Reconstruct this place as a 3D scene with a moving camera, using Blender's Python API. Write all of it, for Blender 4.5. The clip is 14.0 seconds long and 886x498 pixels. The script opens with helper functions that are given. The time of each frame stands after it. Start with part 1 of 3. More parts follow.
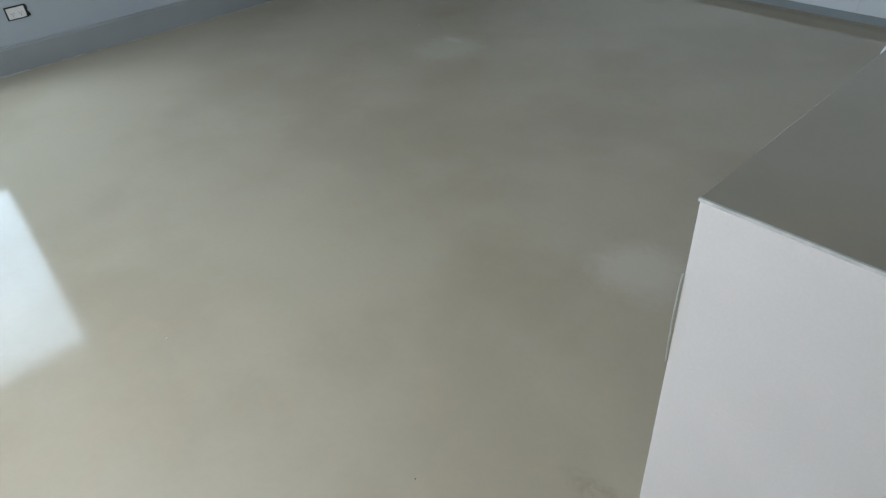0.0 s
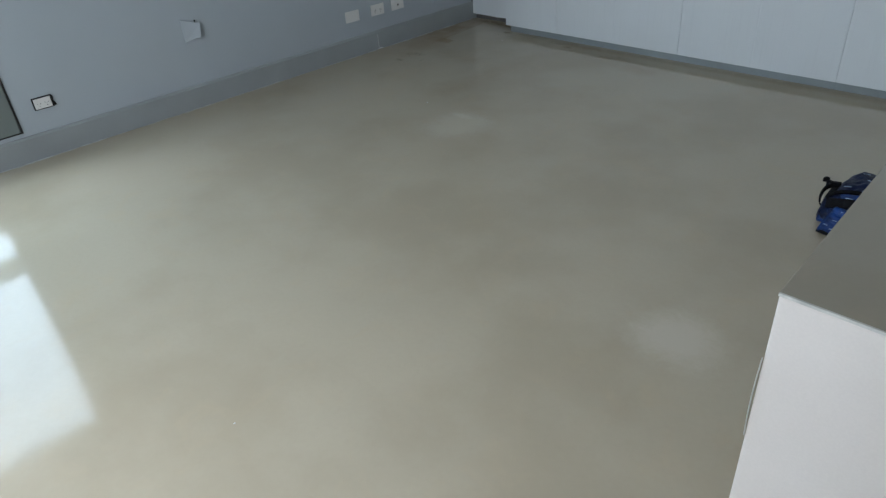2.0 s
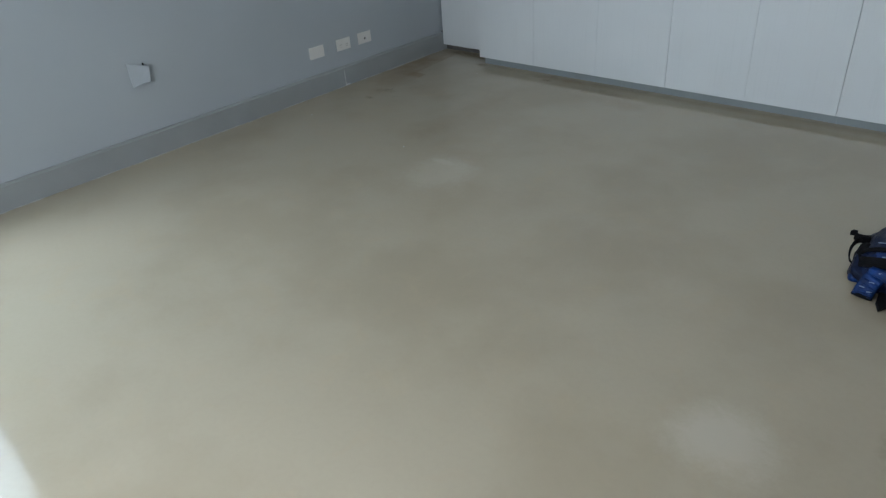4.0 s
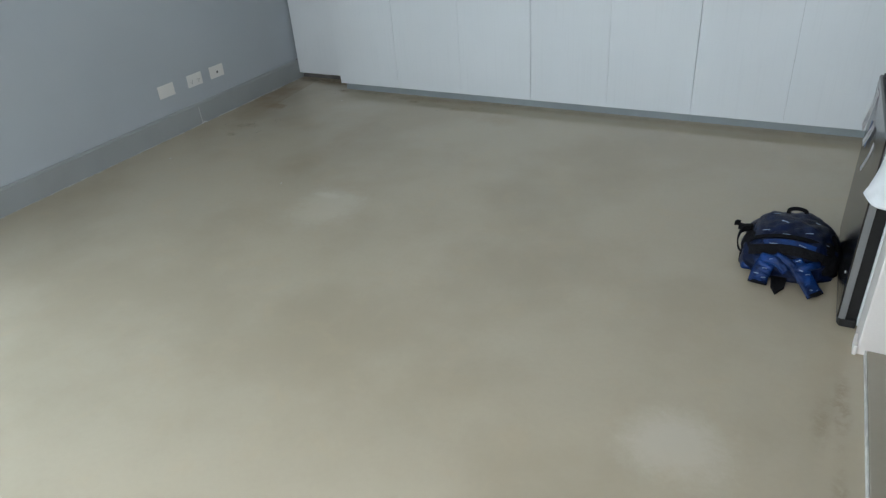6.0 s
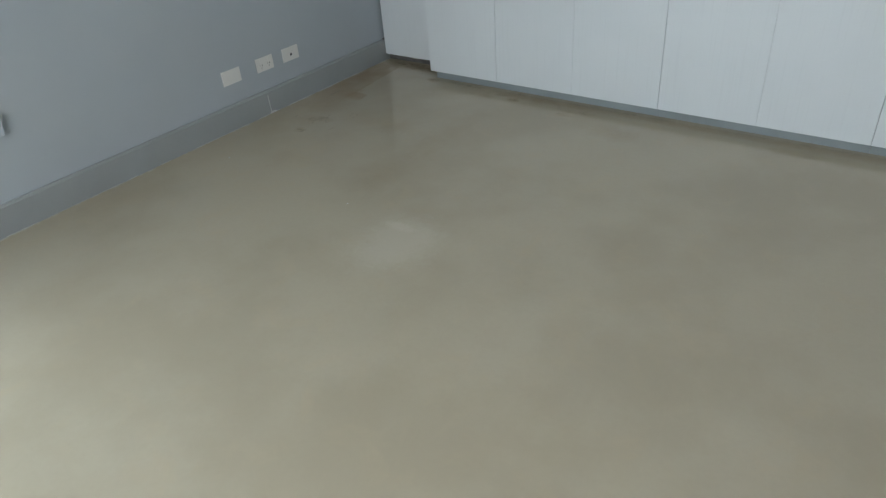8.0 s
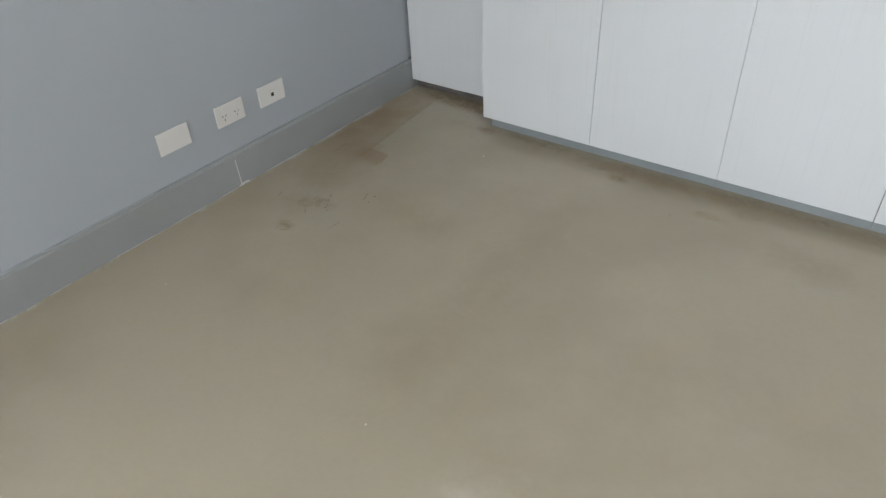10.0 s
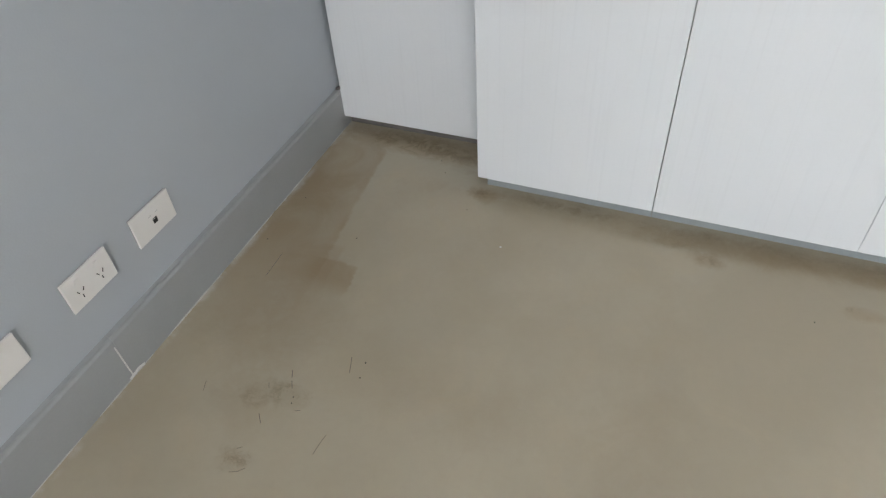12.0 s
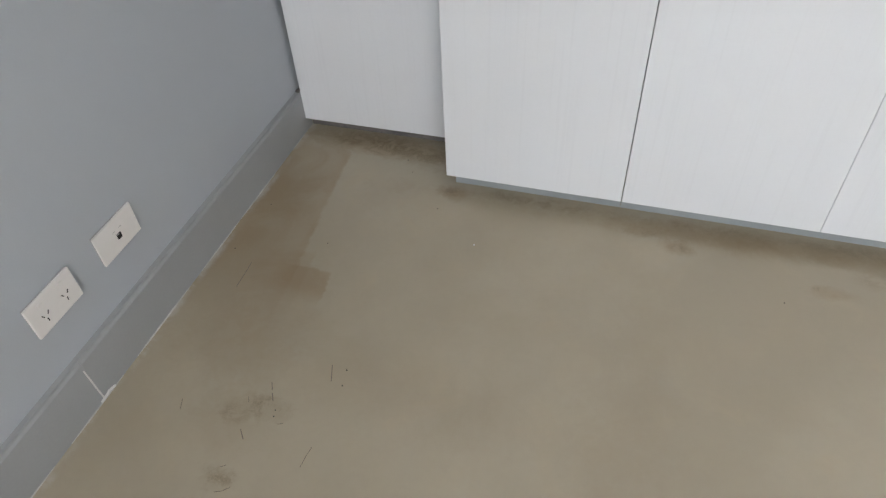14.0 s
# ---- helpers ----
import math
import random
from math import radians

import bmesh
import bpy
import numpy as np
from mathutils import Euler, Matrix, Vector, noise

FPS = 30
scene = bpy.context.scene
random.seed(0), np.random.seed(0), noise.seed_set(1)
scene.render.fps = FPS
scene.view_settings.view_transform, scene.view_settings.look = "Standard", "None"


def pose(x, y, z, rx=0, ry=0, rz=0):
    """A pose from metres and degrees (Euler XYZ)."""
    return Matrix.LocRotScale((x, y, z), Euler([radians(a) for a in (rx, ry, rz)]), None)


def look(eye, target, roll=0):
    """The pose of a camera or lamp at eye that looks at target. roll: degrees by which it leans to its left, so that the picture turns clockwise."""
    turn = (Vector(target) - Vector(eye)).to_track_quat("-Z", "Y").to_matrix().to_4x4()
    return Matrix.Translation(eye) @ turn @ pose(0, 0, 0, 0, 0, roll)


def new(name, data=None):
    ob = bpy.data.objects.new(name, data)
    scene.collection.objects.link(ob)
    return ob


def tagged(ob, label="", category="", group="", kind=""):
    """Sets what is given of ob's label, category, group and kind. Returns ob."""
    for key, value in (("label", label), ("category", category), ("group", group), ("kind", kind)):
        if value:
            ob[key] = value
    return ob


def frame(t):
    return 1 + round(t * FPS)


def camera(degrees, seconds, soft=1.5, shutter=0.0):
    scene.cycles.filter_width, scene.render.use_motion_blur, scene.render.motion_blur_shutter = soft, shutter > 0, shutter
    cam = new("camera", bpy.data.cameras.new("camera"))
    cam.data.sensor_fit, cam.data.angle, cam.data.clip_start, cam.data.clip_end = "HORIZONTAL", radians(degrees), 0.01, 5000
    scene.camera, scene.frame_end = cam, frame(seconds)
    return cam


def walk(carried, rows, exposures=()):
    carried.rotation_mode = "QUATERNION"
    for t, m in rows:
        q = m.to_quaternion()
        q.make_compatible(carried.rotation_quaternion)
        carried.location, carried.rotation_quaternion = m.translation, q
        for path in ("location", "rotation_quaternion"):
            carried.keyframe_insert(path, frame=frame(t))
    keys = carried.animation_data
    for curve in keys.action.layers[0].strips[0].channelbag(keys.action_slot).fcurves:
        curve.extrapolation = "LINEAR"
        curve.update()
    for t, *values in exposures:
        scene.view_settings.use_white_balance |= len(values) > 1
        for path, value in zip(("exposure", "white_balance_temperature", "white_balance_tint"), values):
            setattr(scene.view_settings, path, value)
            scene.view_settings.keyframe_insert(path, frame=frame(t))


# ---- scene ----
cam = camera(66.5, 14.0, soft=1.3)
PATH = [
    (0, (3.937, -3.698, 1.214), (2.705, -2.665, 0.017), -3.9),
    (0.5, (3.882, -3.831, 1.309), (2.744, -2.635, 0.18), -3.6),
    (1, (3.859, -3.86, 1.34), (2.621, -2.724, 0.254), -6.0),
    (1.5, (3.846, -3.875, 1.354), (2.606, -2.74, 0.27), -5.3),
    (2, (3.84, -3.879, 1.355), (2.598, -2.732, 0.286), -4.4),
    (2.2, (3.838, -3.871, 1.354), (2.581, -2.721, 0.306), -4.6),
    (4.3, (3.445, -3.665, 1.373), (2.311, -2.378, 0.344), -4.5),
    (4.5, (3.406, -3.686, 1.376), (2.387, -2.286, 0.375), -4.9),
    (5, (3.323, -3.667, 1.368), (2.508, -2.149, 0.353), -5.1),
    (5.5, (3.296, -3.674, 1.377), (2.473, -2.158, 0.367), -4.8),
    (6, (3.293, -3.675, 1.363), (2.44, -2.177, 0.351), -4.6),
    (6.5, (3.265, -3.689, 1.367), (2.367, -2.23, 0.336), -4.1),
    (7, (3.217, -3.608, 1.34), (2.283, -2.181, 0.296), -3.0),
    (7.5, (3.112, -3.362, 1.371), (2.053, -2.053, 0.29), -5.0),
    (9.8, (1.959, -2.122, 1.241), (1.07, -0.759, 0.078), -2.4),
    (10, (1.86, -2.041, 1.232), (0.876, -0.775, 0.038), -3.1),
    (10.5, (1.553, -1.843, 1.196), (0.552, -0.581, 0.012), -2.0),
    (11, (1.322, -1.625, 1.176), (0.386, -0.43, -0.126), -2.2),
    (11.5, (1.148, -1.443, 1.165), (0.272, -0.236, -0.167), -4.1),
    (12, (0.997, -1.352, 1.165), (0.408, -0.031, -0.216), -3.9),
    (12.5, (0.972, -1.346, 1.167), (0.476, -0.025, -0.251), -3.3),
    (13, (0.94, -1.352, 1.158), (0.484, -0.024, -0.267), -3.1),
    (13.5, (0.963, -1.347, 1.167), (0.494, -0.018, -0.252), -3.2),
    (14, (0.948, -1.35, 1.166), (0.487, 0.005, -0.231), -3.2),
]
EXPOSURES = [(0, -0.33, 5530, 8), (1.0, -0.29, 5530, 8), (2.0, -0.25, 5530, 8), (4.5, 0.03, 5690, 8), (5.5, 0.28, 5740, 8), (7.7, 0.22, 5820, 7),
             (9.8, 0.68, 6180, 13), (11, 0.92, 6220, 14), (12, 0.95, 6290, 15), (14, 0.93, 6350, 17)]
walk(cam, [(t, look(eye, target, roll)) for t, eye, target, roll in PATH], EXPOSURES)

# ---- light ----
world = bpy.data.worlds.new("overcast_sky")
scene.world = world
world.use_nodes = True
wn = world.node_tree
sky = wn.nodes.new("ShaderNodeTexSky")
sky.sky_type = "NISHITA"
sky.sun_disc = False
sky.sun_elevation = radians(48)
sky.sun_rotation = radians(250)
wn.nodes["Background"].inputs["Strength"].default_value = 0.12
wn.links.new(sky.outputs["Color"], wn.nodes["Background"].inputs["Color"])

sun = new("sun", bpy.data.lights.new("sun", "SUN"))
sun.data.energy, sun.data.angle, sun.data.color = 1.1, radians(25), (1.0, 0.96, 0.9)
sun.matrix_world = look((-6, -9, 12), (0, 0, 0))


def window_light(name, eye, target, sx, sy, power, colour):
    """Skylight that enters through one of the openings."""
    lamp = new(name, bpy.data.lights.new(name, "AREA"))
    lamp.data.shape, lamp.data.size, lamp.data.size_y = "RECTANGLE", sx, sy
    lamp.data.energy, lamp.data.color = power, colour
    lamp.matrix_world = look(eye, target)


window_light("window_skylight", (-0.10, -3.99, 1.02), (2.0, -3.99, 0.9), 1.16, 1.40, 33, (0.83, 0.96, 1.0))
window_light("rear_skylight", (2.45, -4.82, 1.32), (2.45, -3.0, 1.1), 2.0, 1.6, 40, (1.0, 0.945, 0.88))

# ---- materials ----


def material(name, colour, rough=0.5, metal=0.0, spread=0.06, scale=6.0, fine=90.0, bump=0.02, spec=0.5, detail_rough=0.08):
    """Painted or plain surface: two scales of tone, uneven gloss and a slight relief."""
    m = bpy.data.materials.new(name)
    m.use_nodes = True
    n, l = m.node_tree.nodes, m.node_tree.links
    b = n["Principled BSDF"]
    b.inputs["Metallic"].default_value = metal
    b.inputs["Specular IOR Level"].default_value = spec
    tc = n.new("ShaderNodeTexCoord")
    big, small = n.new("ShaderNodeTexNoise"), n.new("ShaderNodeTexNoise")
    big.inputs["Scale"].default_value, big.inputs["Detail"].default_value = scale, 5
    small.inputs["Scale"].default_value, small.inputs["Detail"].default_value = fine, 3
    add = n.new("ShaderNodeMath")
    add.operation = "MULTIPLY_ADD"
    add.inputs[1].default_value = 0.3
    ramp = n.new("ShaderNodeValToRGB")
    lo, hi = 1 - spread, 1 + spread
    ramp.color_ramp.elements[0].position, ramp.color_ramp.elements[1].position = 0.45, 0.85
    ramp.color_ramp.elements[0].color = (*[c * lo for c in colour], 1)
    ramp.color_ramp.elements[1].color = (*[min(1, c * hi) for c in colour], 1)
    for tex in (big, small):
        l.new(tc.outputs["Object"], tex.inputs["Vector"])
    l.new(small.outputs["Fac"], add.inputs[0])
    l.new(big.outputs["Fac"], add.inputs[2])
    l.new(add.outputs[0], ramp.inputs["Fac"])
    l.new(ramp.outputs["Color"], b.inputs["Base Color"])
    gloss = n.new("ShaderNodeMapRange")
    gloss.inputs["To Min"].default_value, gloss.inputs["To Max"].default_value = max(0.02, rough - detail_rough), min(1, rough + detail_rough)
    l.new(big.outputs["Fac"], gloss.inputs["Value"])
    l.new(gloss.outputs["Result"], b.inputs["Roughness"])
    if bump:
        rel = n.new("ShaderNodeBump")
        rel.inputs["Strength"].default_value, rel.inputs["Distance"].default_value = bump, 0.01
        l.new(small.outputs["Fac"], rel.inputs["Height"])
        l.new(rel.outputs["Normal"], b.inputs["Normal"])
    return m


def concrete(name, colour, marks=True):
    """Sealed grey-beige concrete with cloudy mottling, stains, worn patches of its own shape and shade painted along
    the cabinets.
    """
    m = bpy.data.materials.new(name)
    m.use_nodes = True
    n, l = m.node_tree.nodes, m.node_tree.links
    b = n["Principled BSDF"]
    tc = n.new("ShaderNodeTexCoord")

    def tex(scale, detail=6, rough=0.55, distort=0.0):
        t = n.new("ShaderNodeTexNoise")
        t.inputs["Scale"].default_value, t.inputs["Detail"].default_value = scale, detail
        t.inputs["Roughness"].default_value, t.inputs["Distortion"].default_value = rough, distort
        l.new(tc.outputs["Object"], t.inputs["Vector"])
        return t.outputs["Fac"]

    def ramp(fac, a, bb, ca, cb):
        r = n.new("ShaderNodeMapRange")
        r.interpolation_type = "SMOOTHSTEP"
        for key, v in (("From Min", a), ("From Max", bb), ("To Min", ca), ("To Max", cb)):
            r.inputs[key].default_value = v
        l.new(fac, r.inputs["Value"])
        return r.outputs["Result"]

    def math(op, a, bb):
        k = n.new("ShaderNodeMath")
        k.operation = op
        for i, v in enumerate((a, bb)):
            if isinstance(v, (int, float)):
                k.inputs[i].default_value = v
            else:
                l.new(v, k.inputs[i])
        return k.outputs[0]

    def mix(fac, a, colour2):
        x = n.new("ShaderNodeMix")
        x.data_type = "RGBA"
        l.new(fac, x.inputs["Factor"])
        l.new(a, x.inputs["A"])
        x.inputs["B"].default_value = (*colour2, 1)
        return x.outputs["Result"]

    base = n.new("ShaderNodeRGB")
    base.outputs[0].default_value = (*colour, 1)
    col = base.outputs[0]
    fleck, dust = tex(80, 4, 0.6), tex(230, 5, 0.75)
    cloud, grain, blot, speck = tex(1.1), tex(55, 4), tex(6, 8, 0.6, 0.8), tex(26, 6, 0.65, 0.5)
    col = mix(ramp(cloud, 0.42, 0.66, 0.0, 0.6), col, [c * k for c, k in zip(colour, (0.83, 0.80, 0.76))])
    col = mix(ramp(blot, 0.5, 0.75, 0.0, 0.35), col, [c * k for c, k in zip(colour, (1.05, 0.98, 0.9))])
    col = mix(ramp(grain, 0.35, 0.75, 0.0, 0.09), col, [c * 0.78 for c in colour])
    if marks:
        sep = n.new("ShaderNodeSeparateXYZ")
        l.new(tc.outputs["Object"], sep.inputs[0])

        def blob(cx, cy, rx, ry, wobble=0.35, edge=0.45):
            """1 inside an uneven patch about (cx, cy), 0 outside it."""
            dx = math("DIVIDE", math("SUBTRACT", sep.outputs["X"], cx), rx)
            dy = math("DIVIDE", math("SUBTRACT", sep.outputs["Y"], cy), ry)
            d = math("SQRT", math("ADD", math("MULTIPLY", dx, dx), math("MULTIPLY", dy, dy)), 0.0)
            d = math("ADD", d, math("MULTIPLY", math("SUBTRACT", blot, 0.5), wobble * 2.6))
            d = math("ADD", d, math("MULTIPLY", math("SUBTRACT", speck, 0.5), wobble * 2.2))
            d = math("ADD", d, math("MULTIPLY", math("SUBTRACT", fleck, 0.5), wobble * 0.9))
            return ramp(d, 1 - edge, 1 + edge * 0.4, 1.0, 0.0)

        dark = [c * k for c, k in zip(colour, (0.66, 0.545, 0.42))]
        for cx, cy, rx, ry, amount, edge in STAINS_AND_SHADE:
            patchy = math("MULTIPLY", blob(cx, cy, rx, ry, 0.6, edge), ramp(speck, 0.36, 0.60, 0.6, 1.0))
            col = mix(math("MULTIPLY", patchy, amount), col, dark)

        # overlapping strokes of old sealer beside the skirting, each with a firm edge
        px = math("ADD", sep.outputs["X"], math("MULTIPLY", math("SUBTRACT", speck, 0.5), 0.03))
        py = math("ADD", sep.outputs["Y"], math("MULTIPLY", math("SUBTRACT", speck, 0.5), 0.02))
        for x_from, xe, sx, y_soft, y_full, y_top, y_end, amount in STROKES:
            lean = math("ADD", px, math("MULTIPLY", py, 0.10))
            side = ramp(lean, xe - sx, xe, 1.0, 0.0)
            span = math("MULTIPLY", ramp(py, y_soft, y_full, 0.0, 1.0), ramp(py, y_top, y_end, 1.0, 0.0))
            worn = ramp(blot, 0.30, 0.62, 0.45, 1.0)
            col = mix(math("MULTIPLY", math("MULTIPLY", math("MULTIPLY", side, ramp(px, x_from - 0.06, x_from, 0.0, 1.0)), span), math("MULTIPLY", worn, amount)), col, dark)
        # grey scuffed spots and painted shade under the kickboards, broken up into specks
        grime_and_shade = [c * k for c, k in zip(colour, (0.50, 0.46, 0.40))]
        for cx, cy, rx, ry, amount in SCUFFS_AND_SHADE:
            broken = math("MULTIPLY", blob(cx, cy, rx, ry, 0.8, 0.8), math("MULTIPLY", ramp(speck, 0.40, 0.58, 0.15, 1.0), ramp(dust, 0.40, 0.60, 0.6, 1.0)))
            col = mix(math("MULTIPLY", broken, amount), col, grime_and_shade)
        # feathered white smear of sealant wiped along the foot of the skirting
        wiped = math("MULTIPLY", ramp(px, 0.016, 0.036, 1.0, 0.0), ramp(blot, 0.44, 0.60, 0.0, 0.5))
        col = mix(wiped, col, (0.60, 0.60, 0.57))
        pale = [min(1, c * k) for c, k in zip(colour, (1.30, 1.36, 1.5))]
        for cx, cy, rx, ry, amount in PALE_PATCHES:
            col = mix(math("MULTIPLY", blob(cx, cy, rx, ry, 0.25, 0.65), amount), col, pale)
    l.new(col, b.inputs["Base Color"])
    l.new(ramp(blot, 0.3, 0.75, 0.065, 0.125), b.inputs["Roughness"])
    b.inputs["Specular IOR Level"].default_value = 0.5
    rel = n.new("ShaderNodeBump")
    rel.inputs["Strength"].default_value, rel.inputs["Distance"].default_value = 0.02, 0.004
    l.new(grain, rel.inputs["Height"])
    wave = n.new("ShaderNodeBump")
    wave.inputs["Strength"].default_value, wave.inputs["Distance"].default_value = 0.015, 0.02
    l.new(tex(3.0, 2), wave.inputs["Height"])
    l.new(rel.outputs["Normal"], wave.inputs["Normal"])
    l.new(wave.outputs["Normal"], b.inputs["Normal"])
    return m


# centre x, y, half sizes, amount, softness of the edge
# the long row at y -0.01 paints shade along the cabinets' foot
STAINS_AND_SHADE = [
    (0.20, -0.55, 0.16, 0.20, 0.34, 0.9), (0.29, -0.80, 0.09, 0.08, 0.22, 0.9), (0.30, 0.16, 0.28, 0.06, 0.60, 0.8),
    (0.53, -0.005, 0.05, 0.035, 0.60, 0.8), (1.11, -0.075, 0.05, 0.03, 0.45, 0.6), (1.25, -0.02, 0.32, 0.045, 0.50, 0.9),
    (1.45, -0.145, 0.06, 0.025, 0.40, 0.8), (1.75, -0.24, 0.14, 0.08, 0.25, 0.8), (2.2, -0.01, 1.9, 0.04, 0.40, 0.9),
    (3.50, -2.55, 0.03, 0.15, 0.22, 0.9), (0.65, -0.65, 0.35, 0.10, 0.18, 1.0), (1.05, -0.85, 0.10, 0.55, 0.20, 1.0),
]
# west limit, east edge, its softness, then along the wall: fade in, full, full, fade out; amount
STROKES = [(-0.1, 0.205, 0.012, -0.60, -0.32, 0.06, 0.16, 0.55), (0.06, 0.175, 0.06, -0.42, -0.26, -0.10, 0.02, 0.40), (0.235, 0.292, 0.008, -0.48, -0.41, -0.366, -0.358, 0.62), (0.15, 0.235, 0.010, -0.50, -0.40, -0.33, -0.30, 0.30)]
# rows at y 0.012 darken the floor colour as shade below the kickboards
SCUFFS_AND_SHADE = [(0.348, -0.742, 0.052, 0.028, 0.95), (0.295, -0.770, 0.045, 0.026, 0.55), (0.330, -0.908, 0.036, 0.028, 1.0), (1.12, -0.080, 0.040, 0.022, 0.60),
           (1.03, -0.04, 0.05, 0.02, 0.40), (1.43, -0.135, 0.03, 0.014, 0.5), (1.55, -0.08, 0.05, 0.03, 0.35), (0.28, 0.155, 0.24, 0.045, 0.75), (0.45, 0.12, 0.07, 0.05, 0.60),
           (0.515, 0.0, 0.035, 0.03, 0.85), (0.78, 0.012, 0.28, 0.028, 0.60), (1.5, 0.012, 0.45, 0.024, 0.40), (2.6, 0.012, 0.7, 0.022, 0.30),
           (3.545, -2.02, 0.022, 0.16, 0.5), (3.50, -2.10, 0.03, 0.10, 0.35), (3.545, -2.42, 0.02, 0.14, 0.4), (3.525, -2.99, 0.09, 0.035, 0.6)]
PALE_PATCHES = [(1.46, -1.50, 0.17, 0.20, 0.44), (1.40, -1.405, 0.075, 0.03, 0.40), (3.17, -2.335, 0.15, 0.14, 0.58)]

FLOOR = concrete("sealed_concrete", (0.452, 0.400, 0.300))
SLAB = concrete("concrete_top", (0.36, 0.33, 0.265), marks=False)
WALL = material("blue_grey_wall_paint", (0.452, 0.494, 0.530), 0.45, spread=0.03, scale=1.5, fine=260, bump=0.05)
TRIM = material("grey_skirting_paint", (0.345, 0.365, 0.368), 0.36, spread=0.06, scale=4, fine=150, bump=0.03)
KICK = material("grey_kickboard", (0.30, 0.338, 0.345), 0.36, spread=0.06, scale=5, fine=150)
DARKKICK = material("dark_grey_kickboard", (0.15, 0.145, 0.135), 0.5, spread=0.35, scale=9)
WHITE = material("white_painted_wall", (0.715, 0.672, 0.63), 0.5, spread=0.06, scale=2.2, fine=200, bump=0.03)
CEIL = material("ceiling_paint", (0.80, 0.80, 0.79), 0.7, spread=0.02)
CARCASS = material("white_cabinet_carcass", (0.66, 0.67, 0.68), 0.45, spread=0.02)
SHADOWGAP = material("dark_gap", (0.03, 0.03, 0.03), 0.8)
SEAL = material("white_sealant", (0.54, 0.535, 0.50), 0.6, spread=0.2, scale=30)
PLATE = material("white_plastic_plate", (0.80, 0.79, 0.76), 0.30, spread=0.02, bump=0)
SLOT = material("black_slot", (0.012, 0.012, 0.012), 0.5, bump=0)
GREYMARK = material("grey_print", (0.45, 0.45, 0.44), 0.5, bump=0)
ALU = material("grey_green_frame", (0.20, 0.225, 0.215), 0.4, spread=0.05)
STEEL = material("dark_brushed_steel", (0.085, 0.085, 0.086), 0.17, 0.9, spread=0.12, scale=3, fine=200, bump=0.01, detail_rough=0.04)
SILVER = material("silver_edge_trim", (0.25, 0.255, 0.26), 0.42, 0.6, spread=0.08)
BLACK = material("black_plastic", (0.007, 0.007, 0.0075), 0.45, spread=0.3)
CLOTH = material("white_terry_cloth", (0.63, 0.64, 0.645), 0.95, spread=0.05, scale=25, fine=250, bump=0.12, spec=0.1)
PAPER = material("printed_paper", (0.72, 0.70, 0.70), 0.6, spread=0.35, scale=40)
BLUECARD = material("blue_magnet", (0.03, 0.10, 0.30), 0.4, spread=0.3, scale=40)
NYLON = material("navy_backpack_nylon", (0.0022, 0.0075, 0.034), 0.42, spread=0.6, scale=14, fine=400, bump=0.25, spec=0.25)
STRAPBLUE = material("blue_strap_nylon", (0.004, 0.026, 0.125), 0.42, spread=0.65, scale=18, fine=400, bump=0.25, spec=0.3)
WEB = material("black_webbing", (0.005, 0.005, 0.0065), 0.85, spread=0.3, scale=50, bump=0.3, spec=0.15)
PRINT = material("white_print", (0.30, 0.38, 0.50), 0.6, bump=0)
GLASS = bpy.data.materials.new("window_glass")
GLASS.use_nodes = True
gb = GLASS.node_tree.nodes["Principled BSDF"]
gb.inputs["Transmission Weight"].default_value, gb.inputs["Roughness"].default_value, gb.inputs["IOR"].default_value = 1.0, 0.0, 1.45


def laminate(name):
    """White woodgrain laminate: fine upright grain lines, satin."""
    m = material(name, (0.73, 0.765, 0.785), 0.34, spread=0.02, scale=2, fine=120, bump=0)
    n, l = m.node_tree.nodes, m.node_tree.links
    tc = n.new("ShaderNodeTexCoord")
    mp = n.new("ShaderNodeMapping")
    mp.inputs["Scale"].default_value = (110, 110, 2.2)
    t = n.new("ShaderNodeTexNoise")
    t.inputs["Scale"].default_value, t.inputs["Detail"].default_value = 1.0, 4
    rel = n.new("ShaderNodeBump")
    rel.inputs["Strength"].default_value, rel.inputs["Distance"].default_value = 0.03, 0.004
    l.new(tc.outputs["Object"], mp.inputs["Vector"])
    l.new(mp.outputs["Vector"], t.inputs["Vector"])
    l.new(t.outputs["Fac"], rel.inputs["Height"])
    l.new(rel.outputs["Normal"], n["Principled BSDF"].inputs["Normal"])
    b = n["Principled BSDF"]
    streak = n.new("ShaderNodeMapRange")
    for key, v in (("From Min", 0.34), ("From Max", 0.46), ("To Min", 0.978), ("To Max", 1.0)):
        streak.inputs[key].default_value = v
    l.new(t.outputs["Fac"], streak.inputs["Value"])
    tone = n.new("ShaderNodeMix")
    tone.data_type, tone.blend_type = "RGBA", "MULTIPLY"
    tone.inputs["Factor"].default_value = 1.0
    l.new(b.inputs["Base Color"].links[0].from_socket, tone.inputs["A"])
    l.new(streak.outputs["Result"], tone.inputs["B"])
    l.new(tone.outputs["Result"], b.inputs["Base Color"])
    return m


DOOR = laminate("white_woodgrain_laminate")

